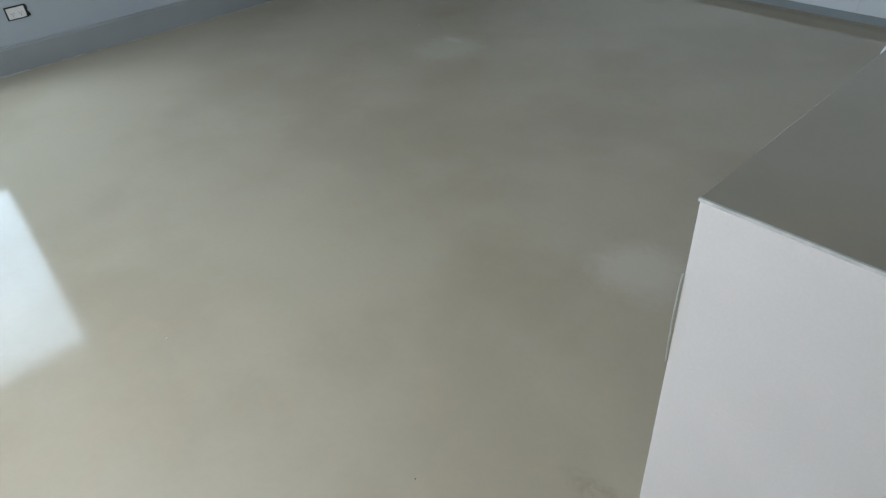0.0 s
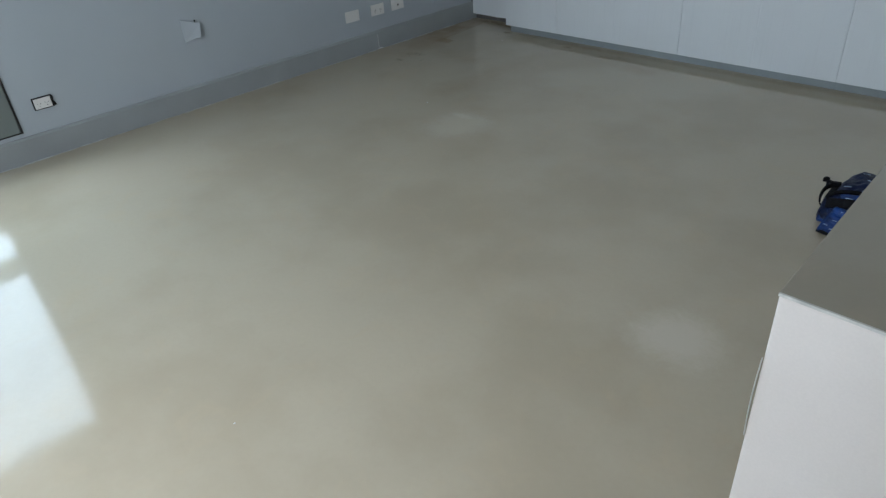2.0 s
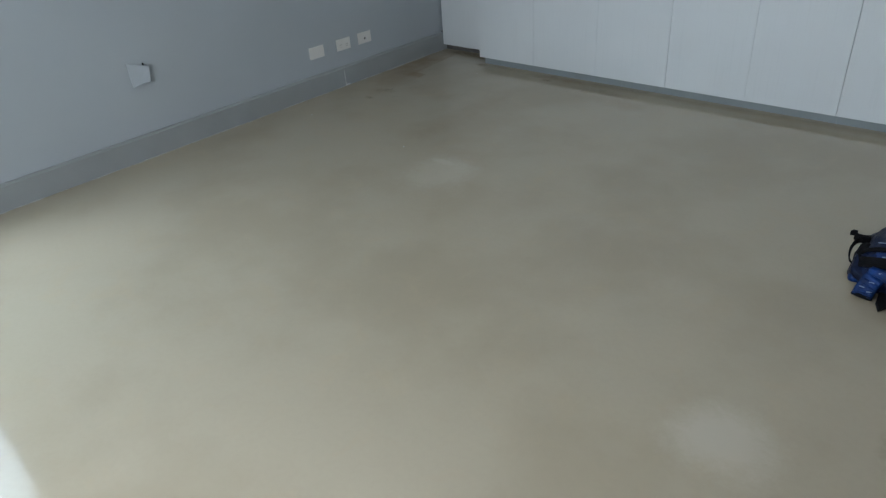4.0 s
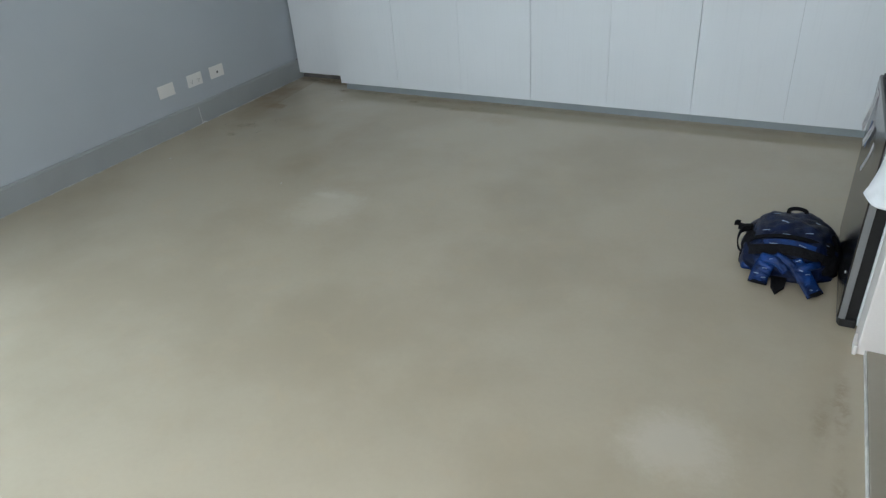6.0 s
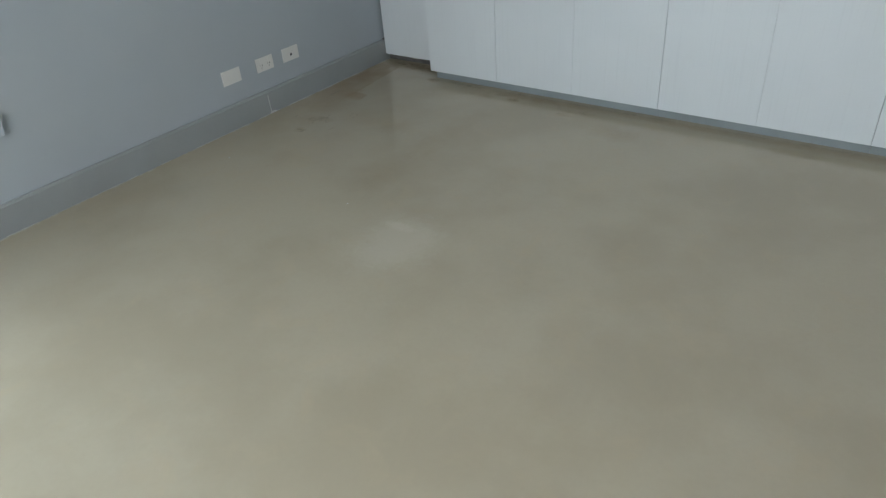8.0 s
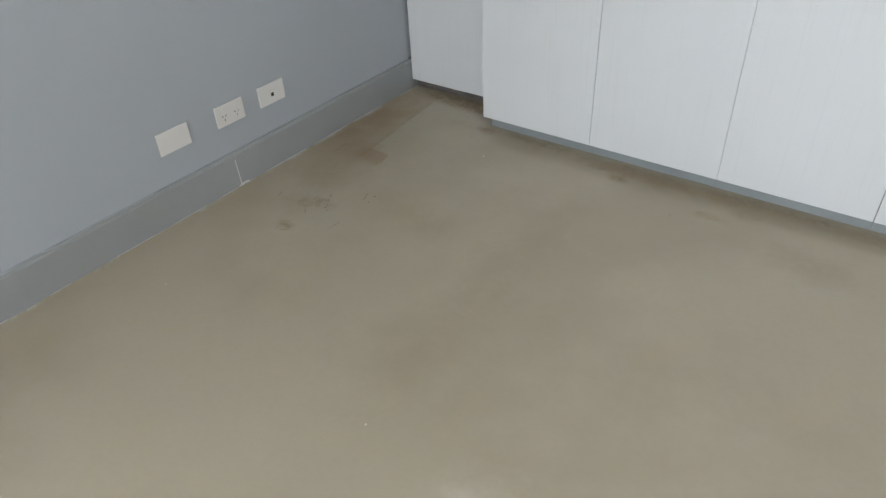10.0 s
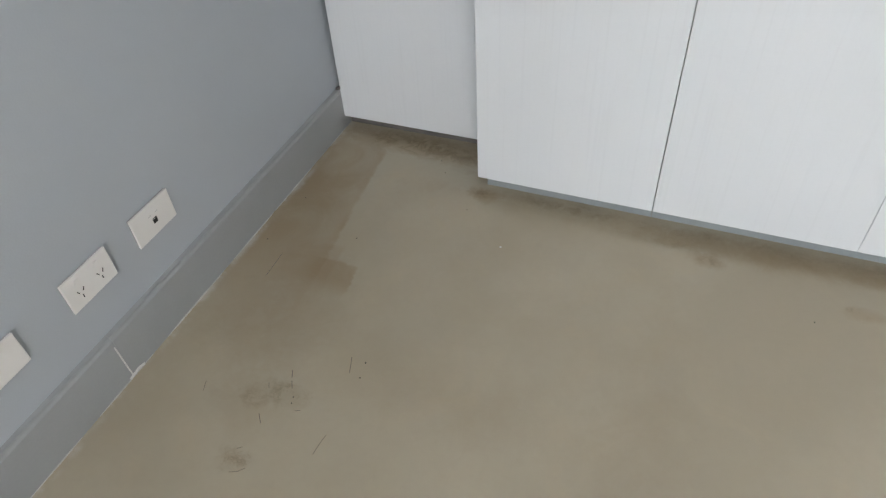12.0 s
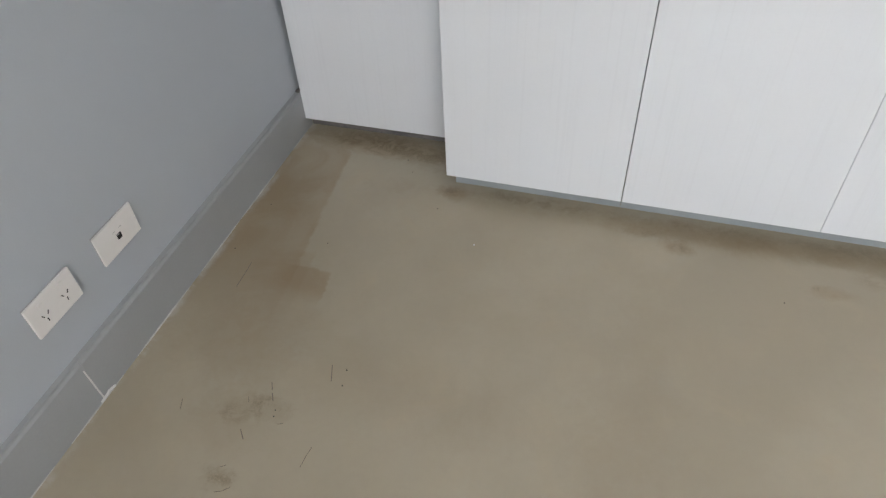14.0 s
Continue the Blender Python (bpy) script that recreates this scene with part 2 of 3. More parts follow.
# ---- mesh helpers ----


def add_box(bm, x0, x1, y0, y1, z0, z1, bevel=0.0, segments=2):
    made = bmesh.ops.create_cube(bm, size=1.0, matrix=Matrix.Translation(((x0 + x1) / 2, (y0 + y1) / 2, (z0 + z1) / 2)) @ Matrix.Diagonal((x1 - x0, y1 - y0, z1 - z0, 1)))
    if bevel:
        edges = {e for v in made["verts"] for e in v.link_edges}
        bmesh.ops.bevel(bm, geom=list(edges), offset=bevel, segments=segments, profile=0.5, affect="EDGES")


def box(*args, **kw):
    bm = bmesh.new()
    add_box(bm, *args, **kw)
    return bm


def part(name, bm, mat, parent=None, label="", smooth=False):
    """Links a bmesh as one mesh object, under its thing when a parent is given."""
    mesh = bpy.data.meshes.new(name)
    bm.to_mesh(mesh)
    bm.free()
    mesh.materials.append(mat)
    if smooth:
        for p in mesh.polygons:
            p.use_smooth = True
    ob = new(name, mesh)
    if parent:
        ob.parent = parent
        ob.matrix_parent_inverse = parent.matrix_basis.inverted()
    return tagged(ob, label)


def thing(name, at, label, category, group="", kind=""):
    ob = new(name)
    ob.matrix_basis = Matrix.Translation(at)
    ob.empty_display_size = 0.05
    return tagged(ob, label, category, group, kind)


def sweep(points, width, thick, normal=(0, 0, 1)):
    """A flat band that follows points; normal gives its face side."""
    bm = bmesh.new()
    rings = []
    pts = [Vector(p) for p in points]
    for i, p in enumerate(pts):
        d = (pts[min(i + 1, len(pts) - 1)] - pts[max(i - 1, 0)]).normalized()
        side = d.cross(Vector(normal)).normalized()
        up = side.cross(d).normalized()
        rings.append([bm.verts.new(p + side * (sx * width / 2) + up * (sz * thick / 2)) for sx, sz in ((-1, -1), (1, -1), (1, 1), (-1, 1))])
    for a, b in zip(rings, rings[1:]):
        for k in range(4):
            bm.faces.new((a[k], a[(k + 1) % 4], b[(k + 1) % 4], b[k]))
    bm.faces.new(rings[0][::-1])
    bm.faces.new(rings[-1])
    bmesh.ops.recalc_face_normals(bm, faces=bm.faces)
    return bm


def smooth_line(points, steps=8):
    """Catmull-Rom points through the given ones."""
    pts = [Vector(p) for p in points]
    pts = [pts[0] * 2 - pts[1]] + pts + [pts[-1] * 2 - pts[-2]]
    out = []
    for i in range(1, len(pts) - 2):
        a, b, c, d = pts[i - 1:i + 3]
        for k in range(steps):
            t = k / steps
            out.append(0.5 * (2 * b + (c - a) * t + (2 * a - 5 * b + 4 * c - d) * t * t + (3 * b - a - 3 * c + d) * t ** 3))
    return out + [pts[-2]]


# ---- the room ----
W, S, H = 7.6, -4.75, 2.45        # east wall, south wall, ceiling height
NORTH = 0.62                     # wall behind the cabinets

tagged(part("floor", box(-0.15, W + 0.15, S - 0.15, NORTH + 0.15, -0.12, 0.0), FLOOR), "sealed grey-beige concrete floor with stains and painted shade", "floor", kind="structure")
tagged(part("ceiling", box(-0.15, W + 0.15, S - 0.15, NORTH + 0.15, H, H + 0.12), CEIL), "plain white painted ceiling", "ceiling", kind="structure")


def wall(name, bm):
    return tagged(part(name, bm, WALL), "smooth blue-grey painted wall", "wall", kind="structure")


# west wall with the window opening
WY0, WY1, WZ0, WZ1 = -4.66, -3.172, 0.16, 1.82
bm = box(-0.15, 0.0, WY1, NORTH + 0.15, 0, H)
add_box(bm, -0.15, 0.0, S - 0.15, WY0, 0, H)
add_box(bm, -0.15, 0.0, WY0, WY1, 0, WZ0)
add_box(bm, -0.15, 0.0, WY0, WY1, WZ1, H)
wall("wall_west", bm)
wall("wall_north", box(0.0, W, NORTH, NORTH + 0.15, 0, H))
wall("wall_east", box(W, W + 0.15, S - 0.15, NORTH + 0.15, 0, H))
# south wall with a wide glazed opening
RX0, RX1, RZ0, RZ1 = 1.35, 3.55, 0.42, 2.2
bm = box(0.0, RX0, S - 0.15, S, 0, H)
add_box(bm, RX1, W, S - 0.15, S, 0, H)
add_box(bm, RX0, RX1, S - 0.15, S, 0, RZ0)
add_box(bm, RX0, RX1, S - 0.15, S, RZ1, H)
wall("wall_south", bm)


def side_window():
    win = thing("window_1", (0, WY1, WZ0), "grey-green framed window with a low rail", "window", kind="structure")
    x0, x1 = -0.06, 0.006
    part("stile", box(x0, x1, WY1 - 0.235, WY1 - 0.004, WZ0, WZ1, bevel=0.003), ALU, win)
    part("stile", box(x0, x1, WY0, WY0 + 0.08, WZ0, WZ1, bevel=0.003), ALU, win)
    a, b = WY0 + 0.08, WY1 - 0.235
    part("rail", box(x0, x1, a, b, WZ0, WZ0 + 0.16, bevel=0.003), ALU, win)
    part("rail", box(x0, x1, a, b, 0.475, 0.575, bevel=0.003), ALU, win)
    part("rail", box(x0, x1, a, b, WZ1 - 0.10, WZ1, bevel=0.003), ALU, win)
    for z0, z1 in ((WZ0 + 0.16, 0.475), (0.575, WZ1 - 0.10)):
        pane = part("pane", box(-0.035, -0.029, a, b, z0, z1), GLASS, win)
        pane.visible_shadow = False
    part("edge_seal", box(0.0, 0.008, WY1 - 0.004, WY1 + 0.006, WZ0 - 0.006, WZ1), SHADOWGAP, win)
    part("edge_seal", box(0.0, 0.008, WY0, WY1 - 0.004, WZ0 - 0.006, WZ0), SHADOWGAP, win)


def rear_window():
    win = thing("window_2", ((RX0 + RX1) / 2, S, RZ0), "wide glazed opening with a slim grey frame", "window", kind="structure")
    y0, y1 = S - 0.10, S - 0.02
    n = 3
    step = (RX1 - RX0) / n
    for i in range(n + 1):
        x = RX0 + i * step
        part("stile", box(max(RX0, x - 0.03), min(RX1, x + 0.03), y0, y1, RZ0, RZ1, bevel=0.003), ALU, win)
    for i in range(n):
        a, b = RX0 + i * step + 0.03, RX0 + (i + 1) * step - 0.03
        part("rail", box(a, b, y0, y1, RZ0, RZ0 + 0.08, bevel=0.003), ALU, win)
        part("rail", box(a, b, y0, y1, RZ1 - 0.08, RZ1, bevel=0.003), ALU, win)
        pane = part("pane", box(a, b, S - 0.063, S - 0.057, RZ0 + 0.08, RZ1 - 0.08), GLASS, win)
        pane.visible_shadow = False


side_window()
rear_window()

tagged(part("ground", box(-60, 60, -60, 60, -0.30, -0.16), material("outdoor_paving", (0.22, 0.22, 0.20), 0.9, spread=0.2, scale=0.8)), "pale outdoor paving outside the windows", "ground", kind="structure")


# skirting along the west wall, in two lengths that meet at a filled joint
def skirting(y0, y1):
    bm = bmesh.new()
    prof = [(0.0, 0.0), (0.014, 0.0), (0.014, 0.119), (0.010, 0.1245), (0.0095, 0.130), (0.0, 0.132)]
    ends = [[bm.verts.new((x, y, z)) for x, z in prof] for y in (y0, y1)]
    k = len(prof)
    for i in range(k):
        bm.faces.new((ends[0][i], ends[0][(i + 1) % k], ends[1][(i + 1) % k], ends[1][i]))
    bm.faces.new(ends[0])
    bm.faces.new(ends[1][::-1])
    bmesh.ops.recalc_face_normals(bm, faces=bm.faces)
    return bm


JOINT = -0.815
board = thing("baseboard", (0, -2, 0), "grey painted skirting board with a filled joint", "baseboard", kind="structure")
part("skirting_length", skirting(JOINT + 0.0004, 0.215), TRIM, board)
part("skirting_length", skirting(S, JOINT - 0.0004), TRIM, board)
FILLER = material("white_filler", (0.68, 0.68, 0.66), 0.7, spread=0.1, scale=60)
part("joint_filler", sweep([(0.0146, JOINT - 0.004, 0.104), (0.0146, JOINT - 0.002, 0.05), (0.0148, JOINT, 0.002)], 0.0030, 0.0012, (1, 0, 0)), FILLER, board, "white filler line across the joint")
part("filler_smear", sweep(smooth_line([(0.015, JOINT - 0.01, 0.004), (0.0165, JOINT + 0.008, 0.008), (0.0155, JOINT + 0.018, 0.008), (0.015, JOINT + 0.035, 0.003)]), 0.005, 0.0015, (1, 0, 0.4)), FILLER, board, "white filler smear at the floor")


def sealant_bead():
    """Thin broken bead of white sealant between skirting and floor."""
    rng = random.Random(5)
    bm = bmesh.new()
    y = -3.4
    while y < 0.18:
        ln = rng.uniform(0.05, 0.22)
        w = rng.uniform(0.0008, 0.0027) * (1.6 if -0.86 < y < -0.45 else 1)
        cuts = 5
        rows = []
        for i in range(cuts + 1):
            t = i / cuts
            ww = w * (0.35 + 0.65 * math.sin(math.pi * t) ** 0.5) * rng.uniform(0.7, 1.25)
            yy = min(y + ln * t, 0.19)
            rows.append([bm.verts.new((0.0138, yy, 0.0005 + ww * 0.9)), bm.verts.new((0.0142 + ww, yy, 0.0004))])
        for a, b in zip(rows, rows[1:]):
            bm.faces.new((a[0], a[1], b[1], b[0]))
        y += ln + rng.choice((0, 0.01, 0.05, 0.12))
    return bm


part("sealant_bead", sealant_bead(), SEAL, board, "uneven white sealant bead along the floor")


# ---- wall plates ----
def slit(bm, x, y, z, length, width, turn):
    m = Matrix.Translation((x, y, z)) @ Matrix.Rotation(radians(turn), 4, "X") @ Matrix.Diagonal((0.0012, width, length, 1))
    bmesh.ops.create_cube(bm, size=1.0, matrix=m)


def plate(y, z, label, name="wall_plate", w=0.117, h=0.0735, deep=0.009):
    ob = thing(name, (0, y, z), label, "wall plate", group="wall plates along the skirting")
    part("back_box", box(0.0, 0.004, y - w / 2 + 0.002, y + w / 2 - 0.002, z - h / 2 + 0.002, z + h / 2 - 0.002), GREYMARK, ob, "shadowed grey back rim")
    part("cover", box(0.004, deep, y - w / 2, y + w / 2, z - h / 2, z + h / 2, bevel=0.0018), PLATE, ob)
    return ob


def socket_holes(ob, y, z, front, dy=0.026, low=-0.006):
    for k in (-1, 1):
        cy, cz = y + k * dy, z + low
        for sy, sz, turn in ((-0.0065, 0.004, 30), (0.0065, 0.004, -30), (0, -0.009, 0)):
            bm = bmesh.new()
            slit(bm, front, cy + sy, cz + sz, 0.0075, 0.0019, turn)
            part("slot", bm, SLOT, ob)
        part("switch", box(front - 0.0005, front + 0.0018, cy - 0.0045, cy + 0.0045, z + 0.017, z + 0.027, bevel=0.0006), PLATE, ob)


plate(-1.012, 0.2695, "blank white plastic wall plate above the skirting", "blank_wall_plate")
double = plate(-0.7870, 0.2690, "white double power socket plate above the skirting", "power_socket")
socket_holes(double, -0.7870, 0.2690, 0.0092)
data = plate(-0.5995, 0.2690, "white data socket plate with one black port", "data_socket")
part("port", box(0.0085, 0.0098, -0.604, -0.592, 0.258, 0.271), SLOT, data, "black data port")
part("port_shutter", box(0.009, 0.0102, -0.603, -0.597, 0.2685, 0.2705), GREYMARK, data)
for k in (-1, 1):
    part("printed_arc", box(0.0088, 0.0094, -0.598 + k * 0.010 - 0.004, -0.598 + k * 0.010 + 0.004, 0.2800, 0.2808), GREYMARK, data)
low = plate(-3.030, 0.274, "white double power socket with a dark broken edge", "power_socket", w=0.082, h=0.052)
part("recess", box(0.0, 0.0035, -3.030 - 0.047, -3.030 + 0.050, 0.274 - 0.031, 0.274 + 0.032), SLOT, low, "dark cut-out behind the plate")
socket_holes(low, -3.030, 0.274, 0.0092, dy=0.018, low=-0.004)
part("broken_edge", sweep(smooth_line([(0.004, -2.982, 0.302), (0.006, -2.979, 0.290), (0.005, -2.984, 0.276), (0.006, -2.977, 0.262), (0.004, -2.974, 0.248)], 4), 0.009, 0.006, (1, 0, 0)), SLOT, low, "black gap beside the plate")


def flush_cover():
    """Slanted five-sided cover that stands off the wall, half painted over."""
    ob = thing("service_cover", (0, -2.15, 0.43), "wall-coloured pentagonal cover tilted off the wall", "wall fitting")
    bm = bmesh.new()
    ring = [(-2.212, 0.508), (-2.108, 0.472), (-2.122, 0.392), (-2.150, 0.396), (-2.212, 0.380)]
    back = [bm.verts.new((0.002, y * 0.9 + -2.16 * 0.1, z * 0.9 + 0.043)) for y, z in ring]
    depth = [0.010, 0.031, 0.035, 0.028, 0.012]
    mid = [bm.verts.new((d - 0.004, y, z)) for (y, z), d in zip(ring, depth)]
    front = [bm.verts.new((d, y * 0.96 + -2.16 * 0.04, z * 0.96 + 0.43 * 0.04)) for (y, z), d in zip(ring, depth)]
    for a, b in ((back, mid), (mid, front)):
        for i in range(5):
            bm.faces.new((a[i], a[(i + 1) % 5], b[(i + 1) % 5], b[i]))
    bm.faces.new(front)
    bmesh.ops.recalc_face_normals(bm, faces=bm.faces)
    part("cover", bm, WALL, ob)
    part("screw", box(0.0, 0.012, -2.128, -2.124, 0.472, 0.490, bevel=0.001), SHADOWGAP, ob, "dark screw at the rim")


flush_cover()


# ---- tall white cabinets on the north wall ----
def cabinet(x0, x1, front, doors, label, z0, kick_mat, kick_back, kick_from):
    """One tall unit: carcass, kickboard and its doors, with narrow gaps between them."""
    ob = thing("tall_cabinet", ((x0 + x1) / 2, front + 0.2, 0), label, "cabinet", group="row of tall white cabinets")
    part("body", box(x0 + 0.001, x1 - 0.001, front + 0.0215, NORTH - 0.004, z0 + 0.010, H - 0.02), CARCASS, ob)
    part("kickboard", box(kick_from, x1 - 0.0005, front + kick_back, front + kick_back + 0.016, 0.0, z0 + 0.012), kick_mat, ob, "grey kickboard")
    step = (x1 - x0) / doors
    for i in range(doors):
        g0 = 0.0010 if i == 0 else 0.0004
        g1 = 0.0010 if i == doors - 1 else 0.0004
        part("door", box(x0 + i * step + g0, x0 + (i + 1) * step - g1, front, front + 0.019, z0, H - 0.03, bevel=0.0012), DOOR, ob)
    # thin black sheet puts the shade of the door gaps into colour
    part("gap_shadow", box(x0 + 0.002, x1 - 0.002, front + 0.0195, front + 0.0210, z0 + 0.012, H - 0.03), SHADOWGAP, ob, "black sheet standing for the shade behind the doors")
    return ob


setback = cabinet(0.012, 0.505, 0.181, 1, "narrow set-back white cabinet in the corner", 0.040, DARKKICK, 0.034, 0.016)
edges = (0.509, 0.965, 1.879, 2.788, 3.695, 4.602, 5.512)
for i, (a, b) in enumerate(zip(edges, edges[1:])):
    c = cabinet(a, b, 0.0, 1 if i == 0 else 2, "tall white woodgrain cabinet with handleless doors", 0.053, KICK, 0.042, a + (0.014 if i == 0 else 0.0005))
    if i == 0:
        part("side_panel", box(a - 0.001, a + 0.017, 0.0205, 0.32, 0.053, H - 0.02), DOOR, c)
# small dark lump stands in for the shaded crevice at the skirting top
bm = bmesh.new()
bmesh.ops.create_icosphere(bm, subdivisions=2, radius=0.007, matrix=Matrix.Translation((0.009, 0.178, 0.136)) @ Matrix.Diagonal((1, 1.2, 0.8, 1)))
for v in bm.verts:
    v.co += noise.noise_vector(v.co * 90) * 0.004
tagged(part("crevice_lump", bm, DARKKICK, smooth=True), "dark lump standing for a shaded crevice above the skirting", "filler")

tagged(part("sealant_strip", sweep(smooth_line([(0.11, 0.199, 0.040), (0.19, 0.197, 0.036), (0.24, 0.195, 0.033), (0.30, 0.197, 0.037), (0.40, 0.199, 0.039)]), 0.003, 0.002, (0, 1, 0)), SEAL), "loose pale sealant strip under the cabinet", "sealant")

# ---- low bench, nib wall and appliance on the east side ----
BX, BY, BZ, BFAR, SLANT = 3.583, -2.950, 0.711, -1.765, -0.032


def prism(outline, z0, z1, bevel=0.0):
    """An upright prism over an outline in plan."""
    bm = bmesh.new()
    low = [bm.verts.new((x, y, z0)) for x, y in outline]
    top = [bm.verts.new((x, y, z1)) for x, y in outline]
    n = len(outline)
    for i in range(n):
        bm.faces.new((low[i], low[(i + 1) % n], top[(i + 1) % n], top[i]))
    bm.faces.new(low[::-1])
    bm.faces.new(top)
    bmesh.ops.recalc_face_normals(bm, faces=bm.faces)
    if bevel:
        bmesh.ops.bevel(bm, geom=list(bm.edges), offset=bevel, segments=2, profile=0.5, affect="EDGES")
    return bm


def bench_outline(y0, y1, inset=0.0):
    """The bench's plan between two depths; its room side runs slightly askew."""
    return [(BX + inset + SLANT * (y0 - BY), y0), (4.7, y0), (4.7, y1), (BX + inset + SLANT * (y1 - BY), y1)]


bench = thing("low_bench", (3.95, -2.4, 0), "low white bench with concrete-grey top and open shelf", "bench")
part("end_panel", prism(bench_outline(BY + 0.001, BY + 0.06, 0.0015), 0.0, BZ - 0.006, 0.003), WHITE, bench, "white painted end panel")
part("slab", prism(bench_outline(BY + 0.0605, BFAR, 0.003), BZ - 0.055, BZ - 0.006, 0.003), WHITE, bench, "white painted slab edge")
part("top", prism(bench_outline(BY + 0.0035, BFAR - 0.003, 0.0), BZ - 0.006, BZ, 0.002), SLAB, bench, "grey-beige concrete top")
part("edge_trim", box(BX + 0.0005, 4.7, BY - 0.0012, BY + 0.003, BZ - 0.0050, BZ + 0.0006, bevel=0.0008), SEAL, bench, "thin white edge bead")
part("split_edge", sweep(smooth_line([(BX, BY - 0.001, 0.58), (BX - 0.0016, BY - 0.001, 0.52), (BX - 0.0016, BY - 0.001, 0.46), (BX + 0.0005, BY, 0.40)]), 0.0012, 0.004, (0, 1, 0)), SEAL, bench, "lifting white edge strip")
part("back_panel", box(4.4, 4.5, BY + 0.06, BFAR, 0.0, BZ - 0.107), WHITE, bench)
part("shelf", box(3.592, 4.399, BY + 0.061, BFAR - 0.004, 0.345, 0.387, bevel=0.003), WHITE, bench, "white painted lower shelf")
part("shelf_top", box(3.599, 4.398, BY + 0.062, BFAR - 0.005, 0.387, 0.393, bevel=0.001), SLAB, bench, "grey concrete-look shelf surface")

tagged(part("plinth", box(3.602, 4.39, BY + 0.12, -1.7685, 0.0, 0.022, bevel=0.003), SLAB), "low concrete plinth under the bench", "plinth", kind="structure")
tagged(part("plinth_trim", box(3.5975, 3.6015, BY + 0.12, -1.7685, 0.0, 0.021, bevel=0.001), SEAL), "thin pale strip along the plinth", "trim", kind="structure")
tagged(part("nib_wall", box(3.577, 4.7, -1.767, -1.655, 0.0, 0.650, bevel=0.004), WHITE), "low white painted nib wall beside the appliance", "wall", kind="structure")
tagged(part("nib_wall", box(3.588, 4.7, -0.88, -0.77, 0.0, 0.705, bevel=0.004), WHITE), "low white painted nib wall beyond the appliance", "wall", kind="structure")
tagged(part("nib_foot", prism([(3.566, -1.774), (3.577, -1.776), (3.577, -1.700), (3.569, -1.712)], 0.0, 0.034, 0.003), WHITE), "rough plaster foot of the nib wall", "trim", kind="structure")


def appliance():
    """Small fridge whose door hangs slightly proud of the nib walls."""
    ob = thing("small_fridge", (3.8, -1.3, 0), "low fridge with glossy dark steel door and silver edge", "fridge")
    y0, y1, zt = -1.640, -1.030, 0.620
    part("body", box(3.576, 4.10, y0 + 0.01, y1, 0.004, zt - 0.045, bevel=0.006), CARCASS, ob, "pale grey body")
    part("gasket", box(3.5445, 3.5755, y0 + 0.016, y1 - 0.001, 0.012, zt - 0.008), BLACK, ob, "black rubber gasket")
    part("door", box(3.519, 3.544, y0 + 0.0006, y1, 0.028, zt, bevel=0.006, segments=3), STEEL, ob, "glossy dark brushed steel door")
    part("door_edge", box(3.5235, 3.5425, y0 - 0.0022, y0 + 0.0008, 0.031, zt - 0.008, bevel=0.001), SILVER, ob, "silver door edge")
    part("grip_channel", box(3.5265, 3.5395, y0 + 0.02, y1 - 0.03, zt - 0.001, zt + 0.0025, bevel=0.001), BLACK, ob, "black recessed grip along the door top")
    part("foot_rail", prism([(3.523, y1 - 0.01), (3.523, y0 + 0.018), (3.530, y0 + 0.001), (3.575, y0 + 0.001), (3.575, y1 - 0.01)], 0.0, 0.0275, 0.003), BLACK, ob, "black foot rail")
    part("indicator", box(3.5175, 3.5195, -1.558, -1.550, 0.145, 0.151), PLATE, ob, "small white indicator")
    part("top_trim", box(3.556, 3.594, y0 + 0.12, y1 - 0.01, zt - 0.0445, zt - 0.006, bevel=0.005), BLACK, ob, "black top trim")
    part("hinge", box(3.530, 3.556, y1 - 0.06, y1 - 0.004, zt + 0.0005, zt + 0.006, bevel=0.0025), BLACK, ob, "black top hinge cover")


appliance()
for y, z, w, h, mat, lab, nm in [
        (-1.13, 0.530, 0.09, 0.13, PAPER, "pale printed paper stuck on the fridge", "paper_note"),
        (-1.20, 0.470, 0.06, 0.08, BLUECARD, "blue magnet on the fridge", "fridge_magnet"),
        (-1.27, 0.500, 0.06, 0.07, PAPER, "small pale printed card on the fridge", "paper_note"),
        (-1.40, 0.470, 0.035, 0.085, PAPER, "hanging pale paper strip on the fridge", "paper_note"),
        (-1.335, 0.520, 0.04, 0.04, BLACK, "dark magnet on the fridge", "fridge_magnet")]:
    bm = bmesh.new()
    n = 5
    grid = [[bm.verts.new((3.5178 - 0.018 * (a / n) ** 1.6 * (1 if mat is PAPER else 0.3), y + w * (b / n - 0.5), z + h * (0.5 - a / n))) for b in range(n + 1)] for a in range(n + 1)]
    for a in range(n):
        for b in range(n):
            bm.faces.new((grid[a][b], grid[a + 1][b], grid[a + 1][b + 1], grid[a][b + 1]))
    bmesh.ops.solidify(bm, geom=bm.faces, thickness=0.001)
    tagged(part(nm, bm, mat), lab, "note" if mat is PAPER else "magnet")


# black carry strap that loops over the far nib wall
tagged(part("carry_strap", sweep(smooth_line([(3.69, -0.80, 0.709), (3.64, -0.82, 0.716), (3.592, -0.86, 0.706), (3.574, -0.893, 0.668), (3.600, -0.893, 0.640), (3.65, -0.889, 0.648), (3.70, -0.887, 0.63)]), 0.026, 0.006, (0.2, -0.9, 0.35)), WEB), "black webbing strap looped over the nib wall", "strap")


